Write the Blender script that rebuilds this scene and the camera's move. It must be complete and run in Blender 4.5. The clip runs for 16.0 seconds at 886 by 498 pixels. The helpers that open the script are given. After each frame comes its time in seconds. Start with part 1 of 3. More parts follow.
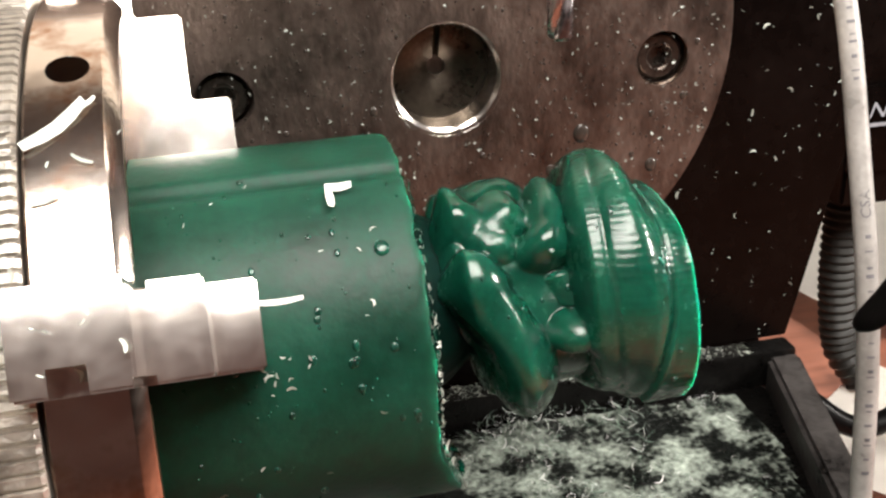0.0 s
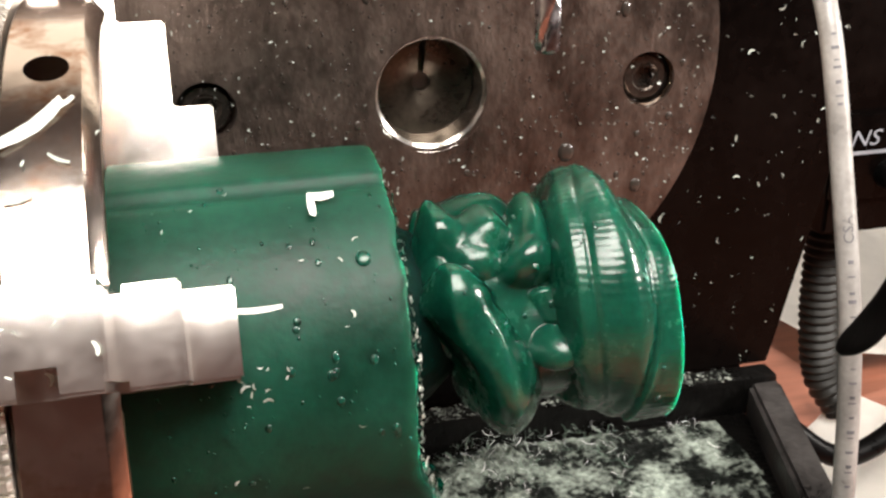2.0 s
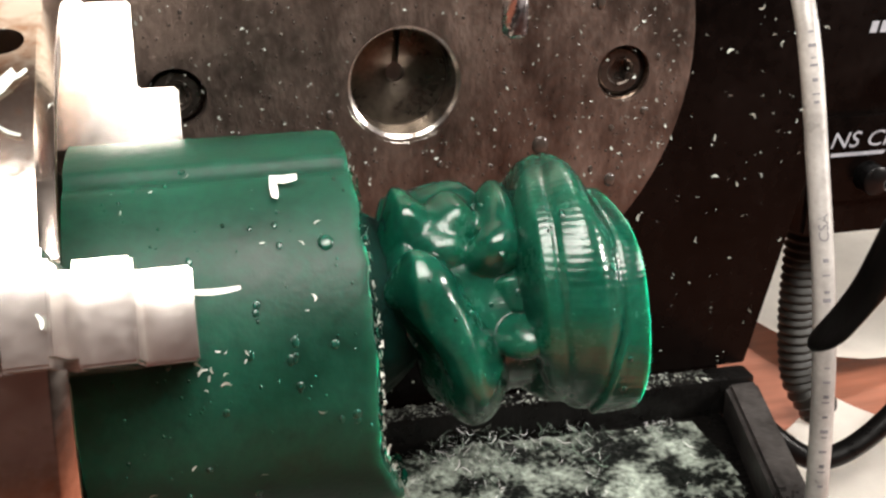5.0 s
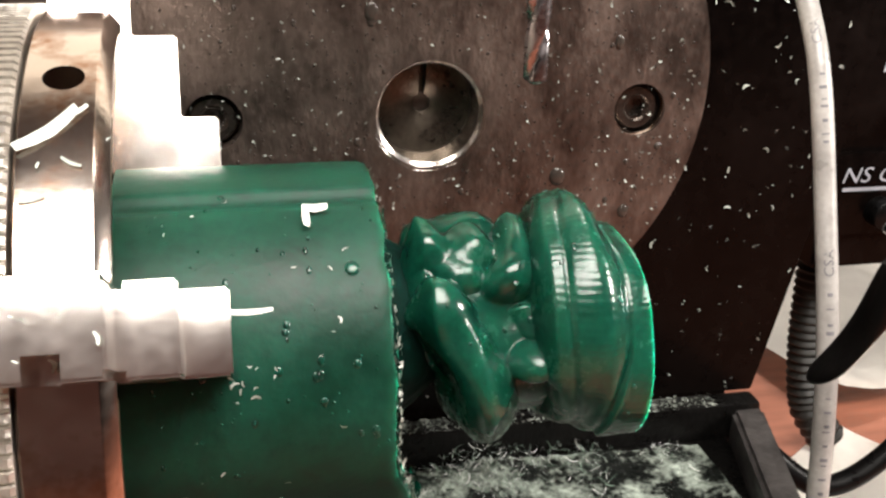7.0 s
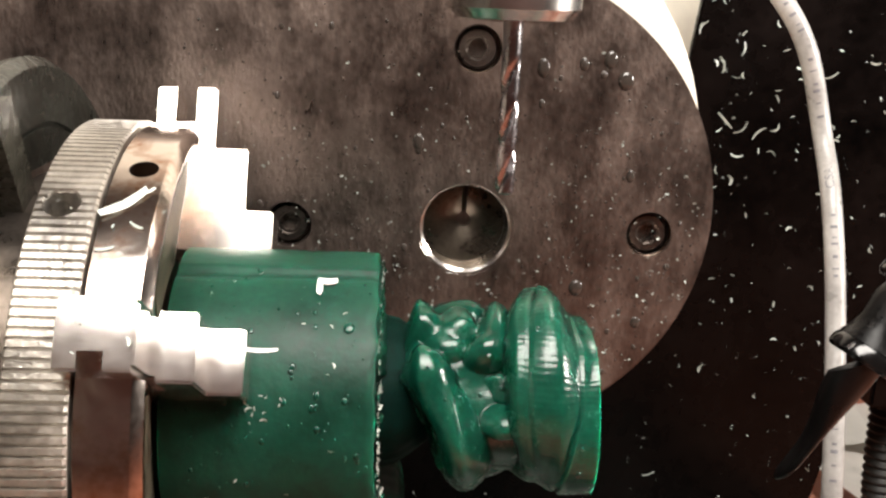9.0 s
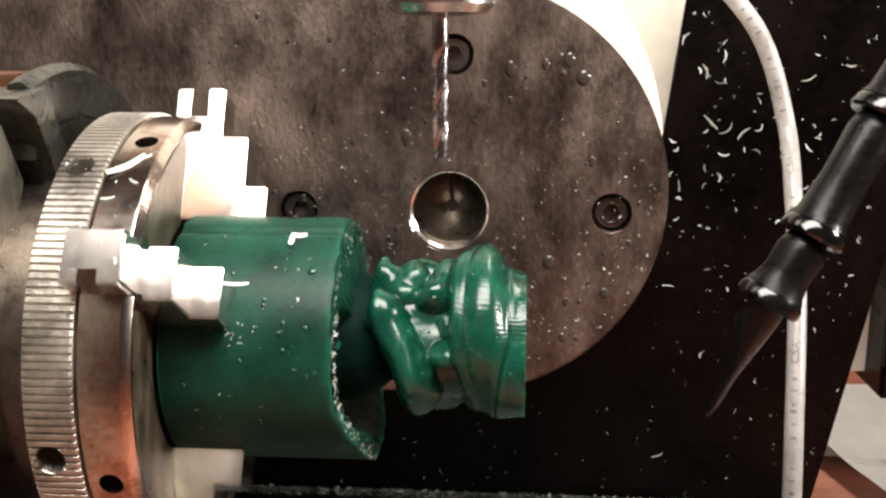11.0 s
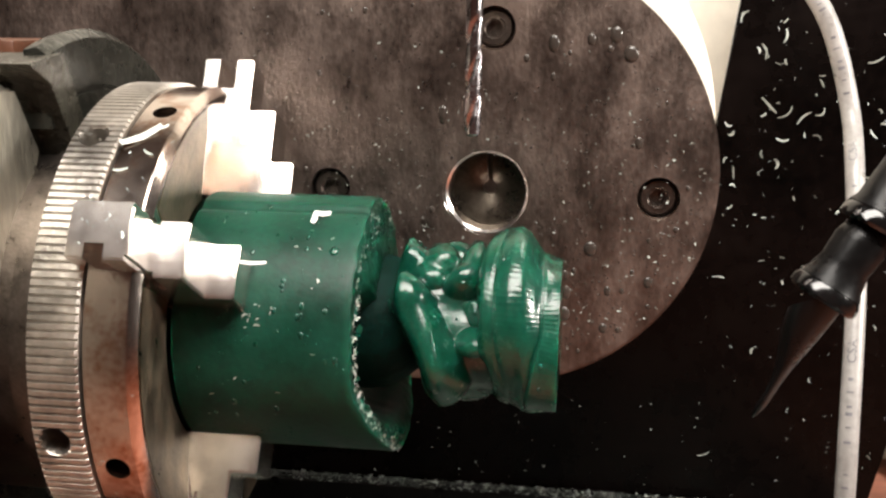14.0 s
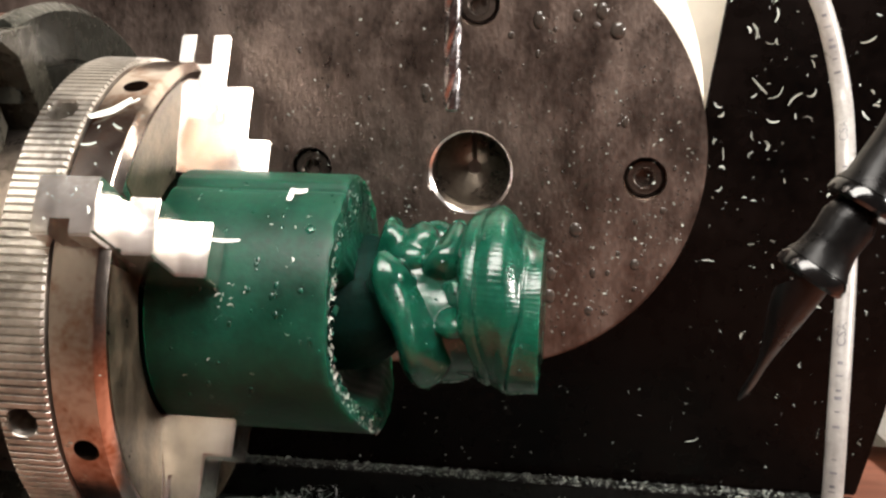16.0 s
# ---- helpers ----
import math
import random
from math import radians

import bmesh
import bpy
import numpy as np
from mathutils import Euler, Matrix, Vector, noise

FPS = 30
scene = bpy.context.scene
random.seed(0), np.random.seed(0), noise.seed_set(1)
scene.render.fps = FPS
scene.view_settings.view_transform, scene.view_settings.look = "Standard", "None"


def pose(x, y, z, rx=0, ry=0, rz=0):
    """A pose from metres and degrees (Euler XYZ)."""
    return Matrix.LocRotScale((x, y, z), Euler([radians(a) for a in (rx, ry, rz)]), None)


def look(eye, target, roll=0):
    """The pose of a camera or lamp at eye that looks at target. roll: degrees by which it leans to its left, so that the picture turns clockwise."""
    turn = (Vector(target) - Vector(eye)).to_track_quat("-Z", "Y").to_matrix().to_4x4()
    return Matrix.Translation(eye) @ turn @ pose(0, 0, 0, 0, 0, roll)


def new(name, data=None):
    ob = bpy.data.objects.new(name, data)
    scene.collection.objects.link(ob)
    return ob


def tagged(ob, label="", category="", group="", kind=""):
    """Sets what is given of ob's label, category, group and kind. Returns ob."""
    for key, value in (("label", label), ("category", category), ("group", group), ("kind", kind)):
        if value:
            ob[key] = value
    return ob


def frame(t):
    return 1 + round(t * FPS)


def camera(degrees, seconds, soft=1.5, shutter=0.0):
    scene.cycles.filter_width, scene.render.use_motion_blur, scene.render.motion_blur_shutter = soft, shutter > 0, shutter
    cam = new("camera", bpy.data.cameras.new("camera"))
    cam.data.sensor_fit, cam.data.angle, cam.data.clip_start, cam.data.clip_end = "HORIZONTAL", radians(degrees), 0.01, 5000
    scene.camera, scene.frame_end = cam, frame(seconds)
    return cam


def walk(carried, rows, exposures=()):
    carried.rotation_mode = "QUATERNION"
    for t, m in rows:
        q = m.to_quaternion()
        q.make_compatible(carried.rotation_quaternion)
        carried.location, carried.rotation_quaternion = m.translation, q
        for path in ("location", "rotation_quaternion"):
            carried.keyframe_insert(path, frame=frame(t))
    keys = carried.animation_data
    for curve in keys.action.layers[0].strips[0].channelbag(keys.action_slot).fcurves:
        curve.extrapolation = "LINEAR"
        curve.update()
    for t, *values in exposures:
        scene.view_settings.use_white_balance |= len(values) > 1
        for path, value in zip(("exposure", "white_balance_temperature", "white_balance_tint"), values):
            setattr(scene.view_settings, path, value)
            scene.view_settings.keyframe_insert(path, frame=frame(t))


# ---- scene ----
cam = camera(46.0, 16.0, soft=2.5)
PATH = [
    (0, (-0.03704, -0.16219, 0.19648), (0.00058, 0.01538, 0.11248), -2.28),
    (0.5, (-0.03679, -0.16114, 0.19551), (0.00150, 0.01655, 0.11209), -2.06),
    (1, (-0.03693, -0.16179, 0.19528), (0.00243, 0.01651, 0.11366), -1.79),
    (1.5, (-0.03639, -0.16171, 0.19494), (0.00400, 0.01700, 0.11475), -1.46),
    (2, (-0.03708, -0.16131, 0.19427), (0.00464, 0.01746, 0.11490), -0.80),
    (2.5, (-0.03669, -0.16050, 0.19392), (0.00557, 0.01847, 0.11528), -0.76),
    (3, (-0.03618, -0.16082, 0.19384), (0.00635, 0.01832, 0.11574), -0.41),
    (3.5, (-0.03440, -0.16157, 0.19378), (0.00867, 0.01758, 0.11600), -0.22),
    (4, (-0.03455, -0.16161, 0.19304), (0.00903, 0.01732, 0.11502), -0.09),
    (4.5, (-0.03399, -0.16158, 0.19184), (0.00981, 0.01704, 0.11325), 0.11),
    (6.8, (-0.03729, -0.16317, 0.19140), (0.00743, 0.01603, 0.11467), 0.15),
    (7, (-0.03618, -0.16822, 0.19678), (0.00471, 0.01203, 0.12036), 1.70),
    (7.5, (-0.03525, -0.19556, 0.19780), (-0.01097, -0.00654, 0.13713), 3.54),
    (8, (-0.02184, -0.20532, 0.20073), (-0.00546, -0.01342, 0.14683), 2.84),
    (8.5, (-0.01424, -0.20480, 0.19840), (-0.00130, -0.01209, 0.14647), 2.17),
    (9, (-0.01550, -0.20604, 0.19928), (-0.00597, -0.01269, 0.14904), 2.29),
    (9.5, (-0.01403, -0.21711, 0.19236), (-0.00888, -0.02266, 0.14583), 2.03),
    (9.7, (-0.00930, -0.22583, 0.19475), (-0.00813, -0.03096, 0.14978), 2.05),
    (11.8, (0.02130, -0.24191, 0.18579), (-0.00168, -0.04688, 0.14788), 0.34),
    (12, (0.02122, -0.24065, 0.18684), (-0.00342, -0.04600, 0.14804), 1.06),
    (12.5, (0.02204, -0.22998, 0.18606), (-0.00392, -0.03635, 0.14325), 1.40),
    (13, (0.01691, -0.22901, 0.18448), (-0.00847, -0.03540, 0.14122), 1.28),
    (13.5, (0.01706, -0.23164, 0.18674), (-0.00929, -0.03803, 0.14406), 0.97),
    (14, (0.02102, -0.22999, 0.18595), (-0.00567, -0.03615, 0.14456), 0.65),
    (14.5, (0.02235, -0.22913, 0.18572), (-0.00443, -0.03537, 0.14404), 0.59),
    (15, (0.02326, -0.22995, 0.18524), (-0.00308, -0.03620, 0.14322), 0.70),
    (15.5, (0.02382, -0.22769, 0.18497), (-0.00261, -0.03410, 0.14224), 0.69),
    (16, (0.02371, -0.22592, 0.18293), (-0.00242, -0.03236, 0.13991), 0.75),
]
walk(cam, [(t, look(eye, target, roll)) for t, eye, target, roll in PATH])
# end of path

# ---- world, light, exposure ----
scene.view_settings.exposure = 0.0
world = bpy.data.worlds.new("room_light")
scene.world = world
world.use_nodes = True
world.node_tree.nodes["Background"].inputs[0].default_value = (1.0, 0.90, 0.80, 1)
world.node_tree.nodes["Background"].inputs[1].default_value = 0.03


def bulb(name, eye, target, watts, size, colour):
    data = bpy.data.lights.new(name, "AREA")
    data.shape, data.size, data.size_y, data.energy, data.color = "RECTANGLE", *size, watts, colour
    new(name, data).matrix_world = look(eye, target)


WARM = (1.0, 0.94, 0.87)
bulb("work_lamp", (0.020, -0.193, 0.407), (-0.015, -0.05, 0.14), 3.4, (0.30, 0.14), WARM)
# the second is an added fill that brightens the papers and bench behind
bulb("background_fill", (0.42, 0.50, 0.95), (0.18, 0.14, 0.05), 10.0, (0.2, 0.2), WARM)
bulb("side_lamp", (0.36, -0.08, 0.25), (0.0, -0.05, 0.12), 1.8, (0.07, 0.07), WARM)


# ---- materials ----
def material(name, colour, rough=0.5, metal=0.0, scale=40.0, vary=0.25, bump=0.0, bump_scale=None, tint=None,
             stretch=(1, 1, 1), rough_vary=0.12, ramp_at=(0.48, 0.98), **more):
    """A principled material with two scales of variation in colour, gloss and relief. scale: features per metre."""
    mat = bpy.data.materials.new(name)
    mat.use_nodes = True
    tree = mat.node_tree
    node, link = tree.nodes.new, tree.links.new
    shader = tree.nodes["Principled BSDF"]
    coord, mapping = node("ShaderNodeTexCoord"), node("ShaderNodeMapping")
    mapping.inputs["Scale"].default_value = stretch
    link(coord.outputs["Object"], mapping.inputs["Vector"])
    coarse, fine = node("ShaderNodeTexNoise"), node("ShaderNodeTexNoise")
    coarse.inputs["Scale"].default_value, coarse.inputs["Detail"].default_value = scale, 5
    fine.inputs["Scale"].default_value, fine.inputs["Detail"].default_value = scale * 7, 4
    link(mapping.outputs[0], coarse.inputs["Vector"])
    link(mapping.outputs[0], fine.inputs["Vector"])
    mix = node("ShaderNodeMath")
    mix.operation = "MULTIPLY_ADD"
    mix.inputs[1].default_value = 0.45
    link(fine.outputs[0], mix.inputs[0])
    link(coarse.outputs[0], mix.inputs[2])
    ramp = node("ShaderNodeValToRGB")
    ramp.color_ramp.elements[0].position, ramp.color_ramp.elements[1].position = ramp_at
    dark = [c * (1 - vary) for c in colour]
    light = list(tint) if tint else [min(1, c * (1 + vary)) for c in colour]
    ramp.color_ramp.elements[0].color, ramp.color_ramp.elements[1].color = (*dark, 1), (*light, 1)
    link(mix.outputs[0], ramp.inputs[0])
    link(ramp.outputs[0], shader.inputs["Base Color"])
    gloss = node("ShaderNodeMapRange")
    gloss.inputs["From Min"].default_value, gloss.inputs["From Max"].default_value = 0.4, 1.0
    gloss.inputs["To Min"].default_value, gloss.inputs["To Max"].default_value = max(0.02, rough - rough_vary), min(1, rough + rough_vary)
    link(mix.outputs[0], gloss.inputs[0])
    link(gloss.outputs[0], shader.inputs["Roughness"])
    shader.inputs["Metallic"].default_value = metal
    if bump:
        relief, height = node("ShaderNodeBump"), node("ShaderNodeTexNoise")
        height.inputs["Scale"].default_value, height.inputs["Detail"].default_value = bump_scale or scale * 10, 5
        link(mapping.outputs[0], height.inputs["Vector"])
        relief.inputs["Strength"].default_value, relief.inputs["Distance"].default_value = bump, 0.001
        link(height.outputs[0], relief.inputs["Height"])
        link(relief.outputs[0], shader.inputs["Normal"])
    for key, value in more.items():
        shader.inputs["IOR" if key == "ior" else "Specular IOR Level" if key == "specular_ior_level" else key.replace("_", " ").title()].default_value = value
    return mat


PLATE_STEEL = material("scratched_plate_steel", (0.142, 0.110, 0.094), 0.36, 0.85, 85, 0.58, 0.2, 1100, stretch=(1.4, 1, 0.75), rough_vary=0.15)
CHUCK_STEEL = material("worn_chuck_steel", (0.72, 0.63, 0.57), 0.18, 1.0, 120, 0.2, 0.03, 900, tint=(0.30, 0.15, 0.08), ramp_at=(0.70, 0.96), rough_vary=0.09)
JAW_STEEL = material("bright_jaw_steel", (0.80, 0.75, 0.71), 0.22, 1.0, 160, 0.15, 0.02, 900, rough_vary=0.04)
RING_STEEL = material("knurled_steel", (0.47, 0.44, 0.40), 0.38, 0.95, 130, 0.35, 0.2, 1500)
FACE_STEEL = material("stained_face_steel", (0.38, 0.32, 0.24), 0.35, 0.9, 150, 0.5, 0.15, 1500)
SCREW_STEEL = material("dark_oxide_steel", (0.105, 0.088, 0.076), 0.32, 0.9, 200, 0.4, 0.1, 1500)
BORE_STEEL = material("dark_bore_steel", (0.075, 0.062, 0.048), 0.30, 0.9, 150, 0.5, 0.08, 1500)
CAST = material("grey_painted_casting", (0.040, 0.038, 0.030), 0.24, 0.3, 60, 0.6, 0.5, 500, tint=(0.062, 0.058, 0.045))
RAW_CAST = material("bare_grey_casting", (0.42, 0.39, 0.32), 0.34, 0.75, 60, 0.5, 0.4, 500, stretch=(1, 1.6, 0.5))
RUST = material("rust_brown_paint", (0.085, 0.030, 0.014), 0.45, 0.0, 40, 0.5, 0.2, 400)
COLLAR = material("wet_grey_casting", (0.034, 0.035, 0.029), 0.26, 0.5, 60, 0.5, 0.5, 420)
CREAM = material("cream_painted_metal", (0.88, 0.82, 0.71), 0.38, 0.0, 30, 0.12, 0.1, 400)
BIT_STEEL = material("polished_tool_steel", (0.40, 0.37, 0.38), 0.26, 1.0, 200, 0.25)
BLACK = material("black_enamel_sheet", (0.0016, 0.0013, 0.0012), 0.26, 0.0, 45, 0.5, 0.06, 500, tint=(0.0040, 0.0024, 0.0020), specular_ior_level=0.08)
TRAY = material("wet_black_tray", (0.004, 0.0037, 0.0035), 0.30, 0.0, 80, 0.5, 0.3, 600, specular_ior_level=0.18)
RIM = material("dusty_tray_rim", (0.022, 0.020, 0.019), 0.34, 0.0, 90, 0.6, 0.3, 600, tint=(0.075, 0.068, 0.066))
HOSE = material("black_glossy_plastic", (0.003, 0.0028, 0.0028), 0.30, 0.0, 100, 0.3, 0.05, 900, specular_ior_level=0.14)
HOSE_RIM = material("polished_black_plastic", (0.003, 0.0028, 0.0028), 0.14, 0.0, 100, 0.3, 0.03, 900, specular_ior_level=0.5)
LOOM = material("dusty_black_loom", (0.013, 0.012, 0.010), 0.5, 0.0, 100, 0.4, 0.1, 900)
CABLE = material("grey_white_cable_sheath", (0.31, 0.295, 0.28), 0.34, 0.0, 110, 0.3, 0.1, 900)
INK = material("faded_grey_print", (0.15, 0.145, 0.16), 0.6, 0.0, 300, 0.4)
PRINT = material("white_label_print", (0.24, 0.25, 0.28), 0.6, 0.0, 300, 0.3)
SHAVING = material("pale_wax_shavings", (0.38, 0.41, 0.37), 0.4, 0.0, 300, 0.3, 0.1, 1500)
MULCH = material("wet_mixed_wax_mulch", (0.5, 0.58, 0.5), 0.35, 0.0, 300, 0.2)
tree = MULCH.node_tree
island, shades, base = tree.nodes.new("ShaderNodeNewGeometry"), tree.nodes.new("ShaderNodeValToRGB"), tree.nodes["Principled BSDF"].inputs["Base Color"]
for spot, (at, colour) in zip([shades.color_ramp.elements[0], shades.color_ramp.elements[1], shades.color_ramp.elements.new(0.55)],
                              ((0.0, (0.02, 0.035, 0.028, 1)), (1.0, (0.75, 0.84, 0.75, 1)), (0.5, (0.20, 0.28, 0.22, 1)))):
    spot.position, spot.color = at, colour
tree.links.new(island.outputs["Random Per Island"], shades.inputs[0])
tree.links.new(shades.outputs[0], base)
MULCH_BED = material("matted_wet_mulch", (0.007, 0.010, 0.008), 0.35, 0.0, 95, 0.6, 0.9, 700, tint=(0.52, 0.60, 0.52), ramp_at=(0.68, 1.0))
TABLE = material("orange_brown_wood", (0.34, 0.125, 0.075), 0.4, 0.0, 14, 0.5, 0.2, 200, stretch=(0.3, 2.0, 1))
# colours of the unseen wall and ceiling, made up for reflections in the chuck
SALMON = material("salmon_reflection_wall", (0.40, 0.215, 0.185), 0.7, 0.0, 6, 0.15, 0.1, 80)
CEILING_BROWN = material("brown_reflection_ceiling", (0.34, 0.16, 0.07), 0.6, 0.0, 9, 0.5, 0.1, 80, stretch=(1, 4, 1))
WALL = material("warm_painted_wall", (0.16, 0.13, 0.11), 0.7, 0.0, 6, 0.15, 0.1, 80)
PAPER = material("white_paper", (0.82, 0.79, 0.74), 0.7, 0.0, 40, 0.06, 0.05, 400)
WATER = material("hazy_coolant_bead", (0.040, 0.032, 0.027), 0.05, 0.0, 100, 0.2, rough_vary=0.02)
WAX = material("green_carving_wax", (0.0026, 0.029, 0.017), 0.46, 0.0, 90, 0.30, 0.07, 900, tint=(0.005, 0.058, 0.034),
               subsurface_weight=1.0, subsurface_scale=0.006, specular_ior_level=0.20)
WET_WAX = material("wet_polished_green_wax", (0.0026, 0.043, 0.026), 0.22, 0.0, 140, 0.35, 0.06, 900, tint=(0.006, 0.078, 0.045),
                   subsurface_weight=0.9, subsurface_scale=0.006, coat_weight=0.12, coat_roughness=0.12, specular_ior_level=0.38)
# the same wax darkened, to paint the shade in the gap at the neck
SHADED_NECK_WAX = material("shade_dark_green_wax", (0.0008, 0.012, 0.009), 0.65, 0.0, 120, 0.4, 0.2, 700, subsurface_weight=0.9, subsurface_scale=0.006, specular_ior_level=0.08)
for green in (WAX, WET_WAX, SHADED_NECK_WAX):
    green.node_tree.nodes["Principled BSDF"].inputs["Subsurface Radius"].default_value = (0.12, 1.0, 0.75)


# ---- building helpers (measures in centimetres) ----
CM = 0.01
BASE = {}


def thing(name, at, label, category, group="", kind=""):
    ob = new(name)
    ob.location = Vector(at) * CM
    ob.empty_display_size = 0.005
    BASE[ob] = Vector(at)
    return tagged(ob, label, category, group, kind)


def part(name, bm, mat, parent=None, label="", smooth=40, cutters=()):
    """Links a bmesh given in world centimetres as one mesh under its thing or part."""
    base = BASE.get(parent, Vector((0, 0, 0))) if parent else Vector((0, 0, 0))
    for v in bm.verts:
        v.co = (v.co - base) * CM
    mesh = bpy.data.meshes.new(name)
    bm.to_mesh(mesh)
    bm.free()
    ob = new(name, mesh)
    if cutters:
        tools = []
        for c in cutters:
            for v in c.verts:
                v.co = (v.co - base) * CM
            data = bpy.data.meshes.new("cutter")
            c.to_mesh(data)
            c.free()
            tool = new("cutter", data)
            tools.append(tool)
            mod = ob.modifiers.new("cut", "BOOLEAN")
            mod.operation, mod.object, mod.solver = "DIFFERENCE", tool, "EXACT"
        bpy.context.view_layer.update()
        done = bpy.data.meshes.new_from_object(ob.evaluated_get(bpy.context.evaluated_depsgraph_get()))
        ob.modifiers.clear()
        ob.data = done
        mesh = done
        for tool in tools:
            bpy.data.objects.remove(tool)
    mesh.materials.clear()
    mesh.materials.append(mat)
    if smooth:
        mesh.polygons.foreach_set("use_smooth", [True] * len(mesh.polygons))
        mesh.set_sharp_from_angle(angle=radians(smooth))
    if parent:
        ob.parent = parent
        BASE[ob] = base
    if label:
        ob["label"] = label
    return ob


def box(x0, x1, y0, y1, z0, z1, bevel=0.0, bm=None, turn=None):
    bm = bm or bmesh.new()
    m = Matrix.Translation(((x0 + x1) / 2, (y0 + y1) / 2, (z0 + z1) / 2)) @ Matrix.Diagonal((x1 - x0, y1 - y0, z1 - z0, 1))
    made = bmesh.ops.create_cube(bm, size=1.0, matrix=(turn @ m) if turn else m)["verts"]
    if bevel:
        edges = list({e for v in made for e in v.link_edges})
        bmesh.ops.bevel(bm, geom=edges, offset=bevel, segments=2, profile=0.6, affect="EDGES")
    return bm


def turned(profile, axis, at, steps=64, bm=None, closed=True):
    """A solid of revolution. profile: (along, radius) pairs; axis: a direction; at: its zero point."""
    bm = bm or bmesh.new()
    turn = Vector(axis).to_track_quat("Z", "Y").to_matrix()
    rings = []
    for along, radius in profile:
        if radius < 1e-5:
            rings.append([bm.verts.new(Vector(at) + turn @ Vector((0, 0, along)))])
        else:
            rings.append([bm.verts.new(Vector(at) + turn @ Vector((radius * math.cos(a), radius * math.sin(a), along)))
                          for a in (2 * math.pi * k / steps for k in range(steps))])
    for r, s in zip(rings, rings[1:]):
        for k in range(steps):
            quad = [r[k % len(r)], r[(k + 1) % len(r)], s[(k + 1) % len(s)], s[k % len(s)]]
            quad = list(dict.fromkeys(quad))
            if len(quad) > 2:
                bm.faces.new(quad)
    if closed:
        for ring in (rings[0], rings[-1]):
            if len(ring) > 2:
                bm.faces.new(ring)
    bmesh.ops.recalc_face_normals(bm, faces=bm.faces)
    return bm


def hoop(profile, axis, at, steps=64):
    """A ring: a closed profile of (along, radius) pairs swept round an axis."""
    bm = turned(list(profile) + [profile[0]], axis, at, steps, closed=False)
    bmesh.ops.remove_doubles(bm, verts=bm.verts, dist=1e-5)
    bmesh.ops.recalc_face_normals(bm, faces=bm.faces)
    return bm


def tube(points, radius, steps=16, bm=None, wave=None):
    """A round tube along a smooth line through points. wave(k): the radius at step k."""
    bm = bm or bmesh.new()
    pts = [Vector(p) for p in points]
    line = []
    for k in range(len(pts) - 1):
        a, b, c, d = pts[max(k - 1, 0)], pts[k], pts[k + 1], pts[min(k + 2, len(pts) - 1)]
        n = max(3, int((c - b).length / (radius * 0.5 if not wave else 0.04)))
        for j in range(n):
            u = j / n
            line.append(0.5 * (2 * b + (c - a) * u + (2 * a - 5 * b + 4 * c - d) * u * u + (3 * b - a - 3 * c + d) * u ** 3))
    line.append(pts[-1])
    rings, side = [], Vector((1, 0.2, 0.1))
    for k, p in enumerate(line):
        ahead = (line[min(k + 1, len(line) - 1)] - line[max(k - 1, 0)]).normalized()
        side = (side - ahead * side.dot(ahead)).normalized()
        up = ahead.cross(side)
        r = wave(k) if wave else radius
        rings.append([bm.verts.new(p + r * (math.cos(a) * side + math.sin(a) * up)) for a in (2 * math.pi * j / steps for j in range(steps))])
    for r, s in zip(rings, rings[1:]):
        for k in range(steps):
            bm.faces.new((r[k], r[(k + 1) % steps], s[(k + 1) % steps], s[k]))
    bm.faces.new(rings[0]), bm.faces.new(rings[-1])
    bmesh.ops.recalc_face_normals(bm, faces=bm.faces)
    return bm


def extruded(outline, low, high, place):
    """A prism: outline of (u, v) pairs, place(u, v, w) gives the point."""
    bm = bmesh.new()
    a = [bm.verts.new(place(u, v, low)) for u, v in outline]
    b = [bm.verts.new(place(u, v, high)) for u, v in outline]
    bm.faces.new(a), bm.faces.new(b)
    for k in range(len(a)):
        j = (k + 1) % len(a)
        bm.faces.new((a[k], a[j], b[j], b[k]))
    bmesh.ops.recalc_face_normals(bm, faces=bm.faces)
    return bm


def beveled(bm, offset, segments=2):
    bmesh.ops.bevel(bm, geom=[e for e in bm.edges if e.calc_face_angle(0) > 0.5], offset=offset, segments=segments, affect="EDGES")
    return bm


def smoothstep(a, b, x):
    u = min(1, max(0, (x - a) / (b - a)))
    return u * u * (3 - 2 * u)


# ---- the place: table, walls ----
bm = box(-150, 150, -150, 150, -3, 0, 0.3)
tagged(part("floor", bm, TABLE), "orange-brown wooden workbench top under the machine", "workbench", kind="structure")
tagged(part("wall_north", box(-151, 151, 150, 153, 0, 220), WALL), "warm painted wall behind the bench", "wall", kind="structure")
tagged(part("wall_south", box(-151, 151, -153, -150, 0, 220), SALMON), "unseen wall coloured salmon for its reflection in the chuck", "wall", kind="structure")
tagged(part("wall_west", box(-154, -151, -153, 153, 0, 220), WALL), "warm painted wall of the workshop", "wall", kind="structure")
tagged(part("wall_east", box(151, 154, -153, 153, 0, 220), WALL), "warm painted wall of the workshop", "wall", kind="structure")
tagged(part("ceiling", box(-154, 154, -153, 153, 220, 223), CEILING_BROWN), "unseen ceiling coloured brown for its reflection in the chuck", "ceiling", kind="structure")

# ---- the round steel plate behind the work ----
HOLE = (-0.09, 15.02)


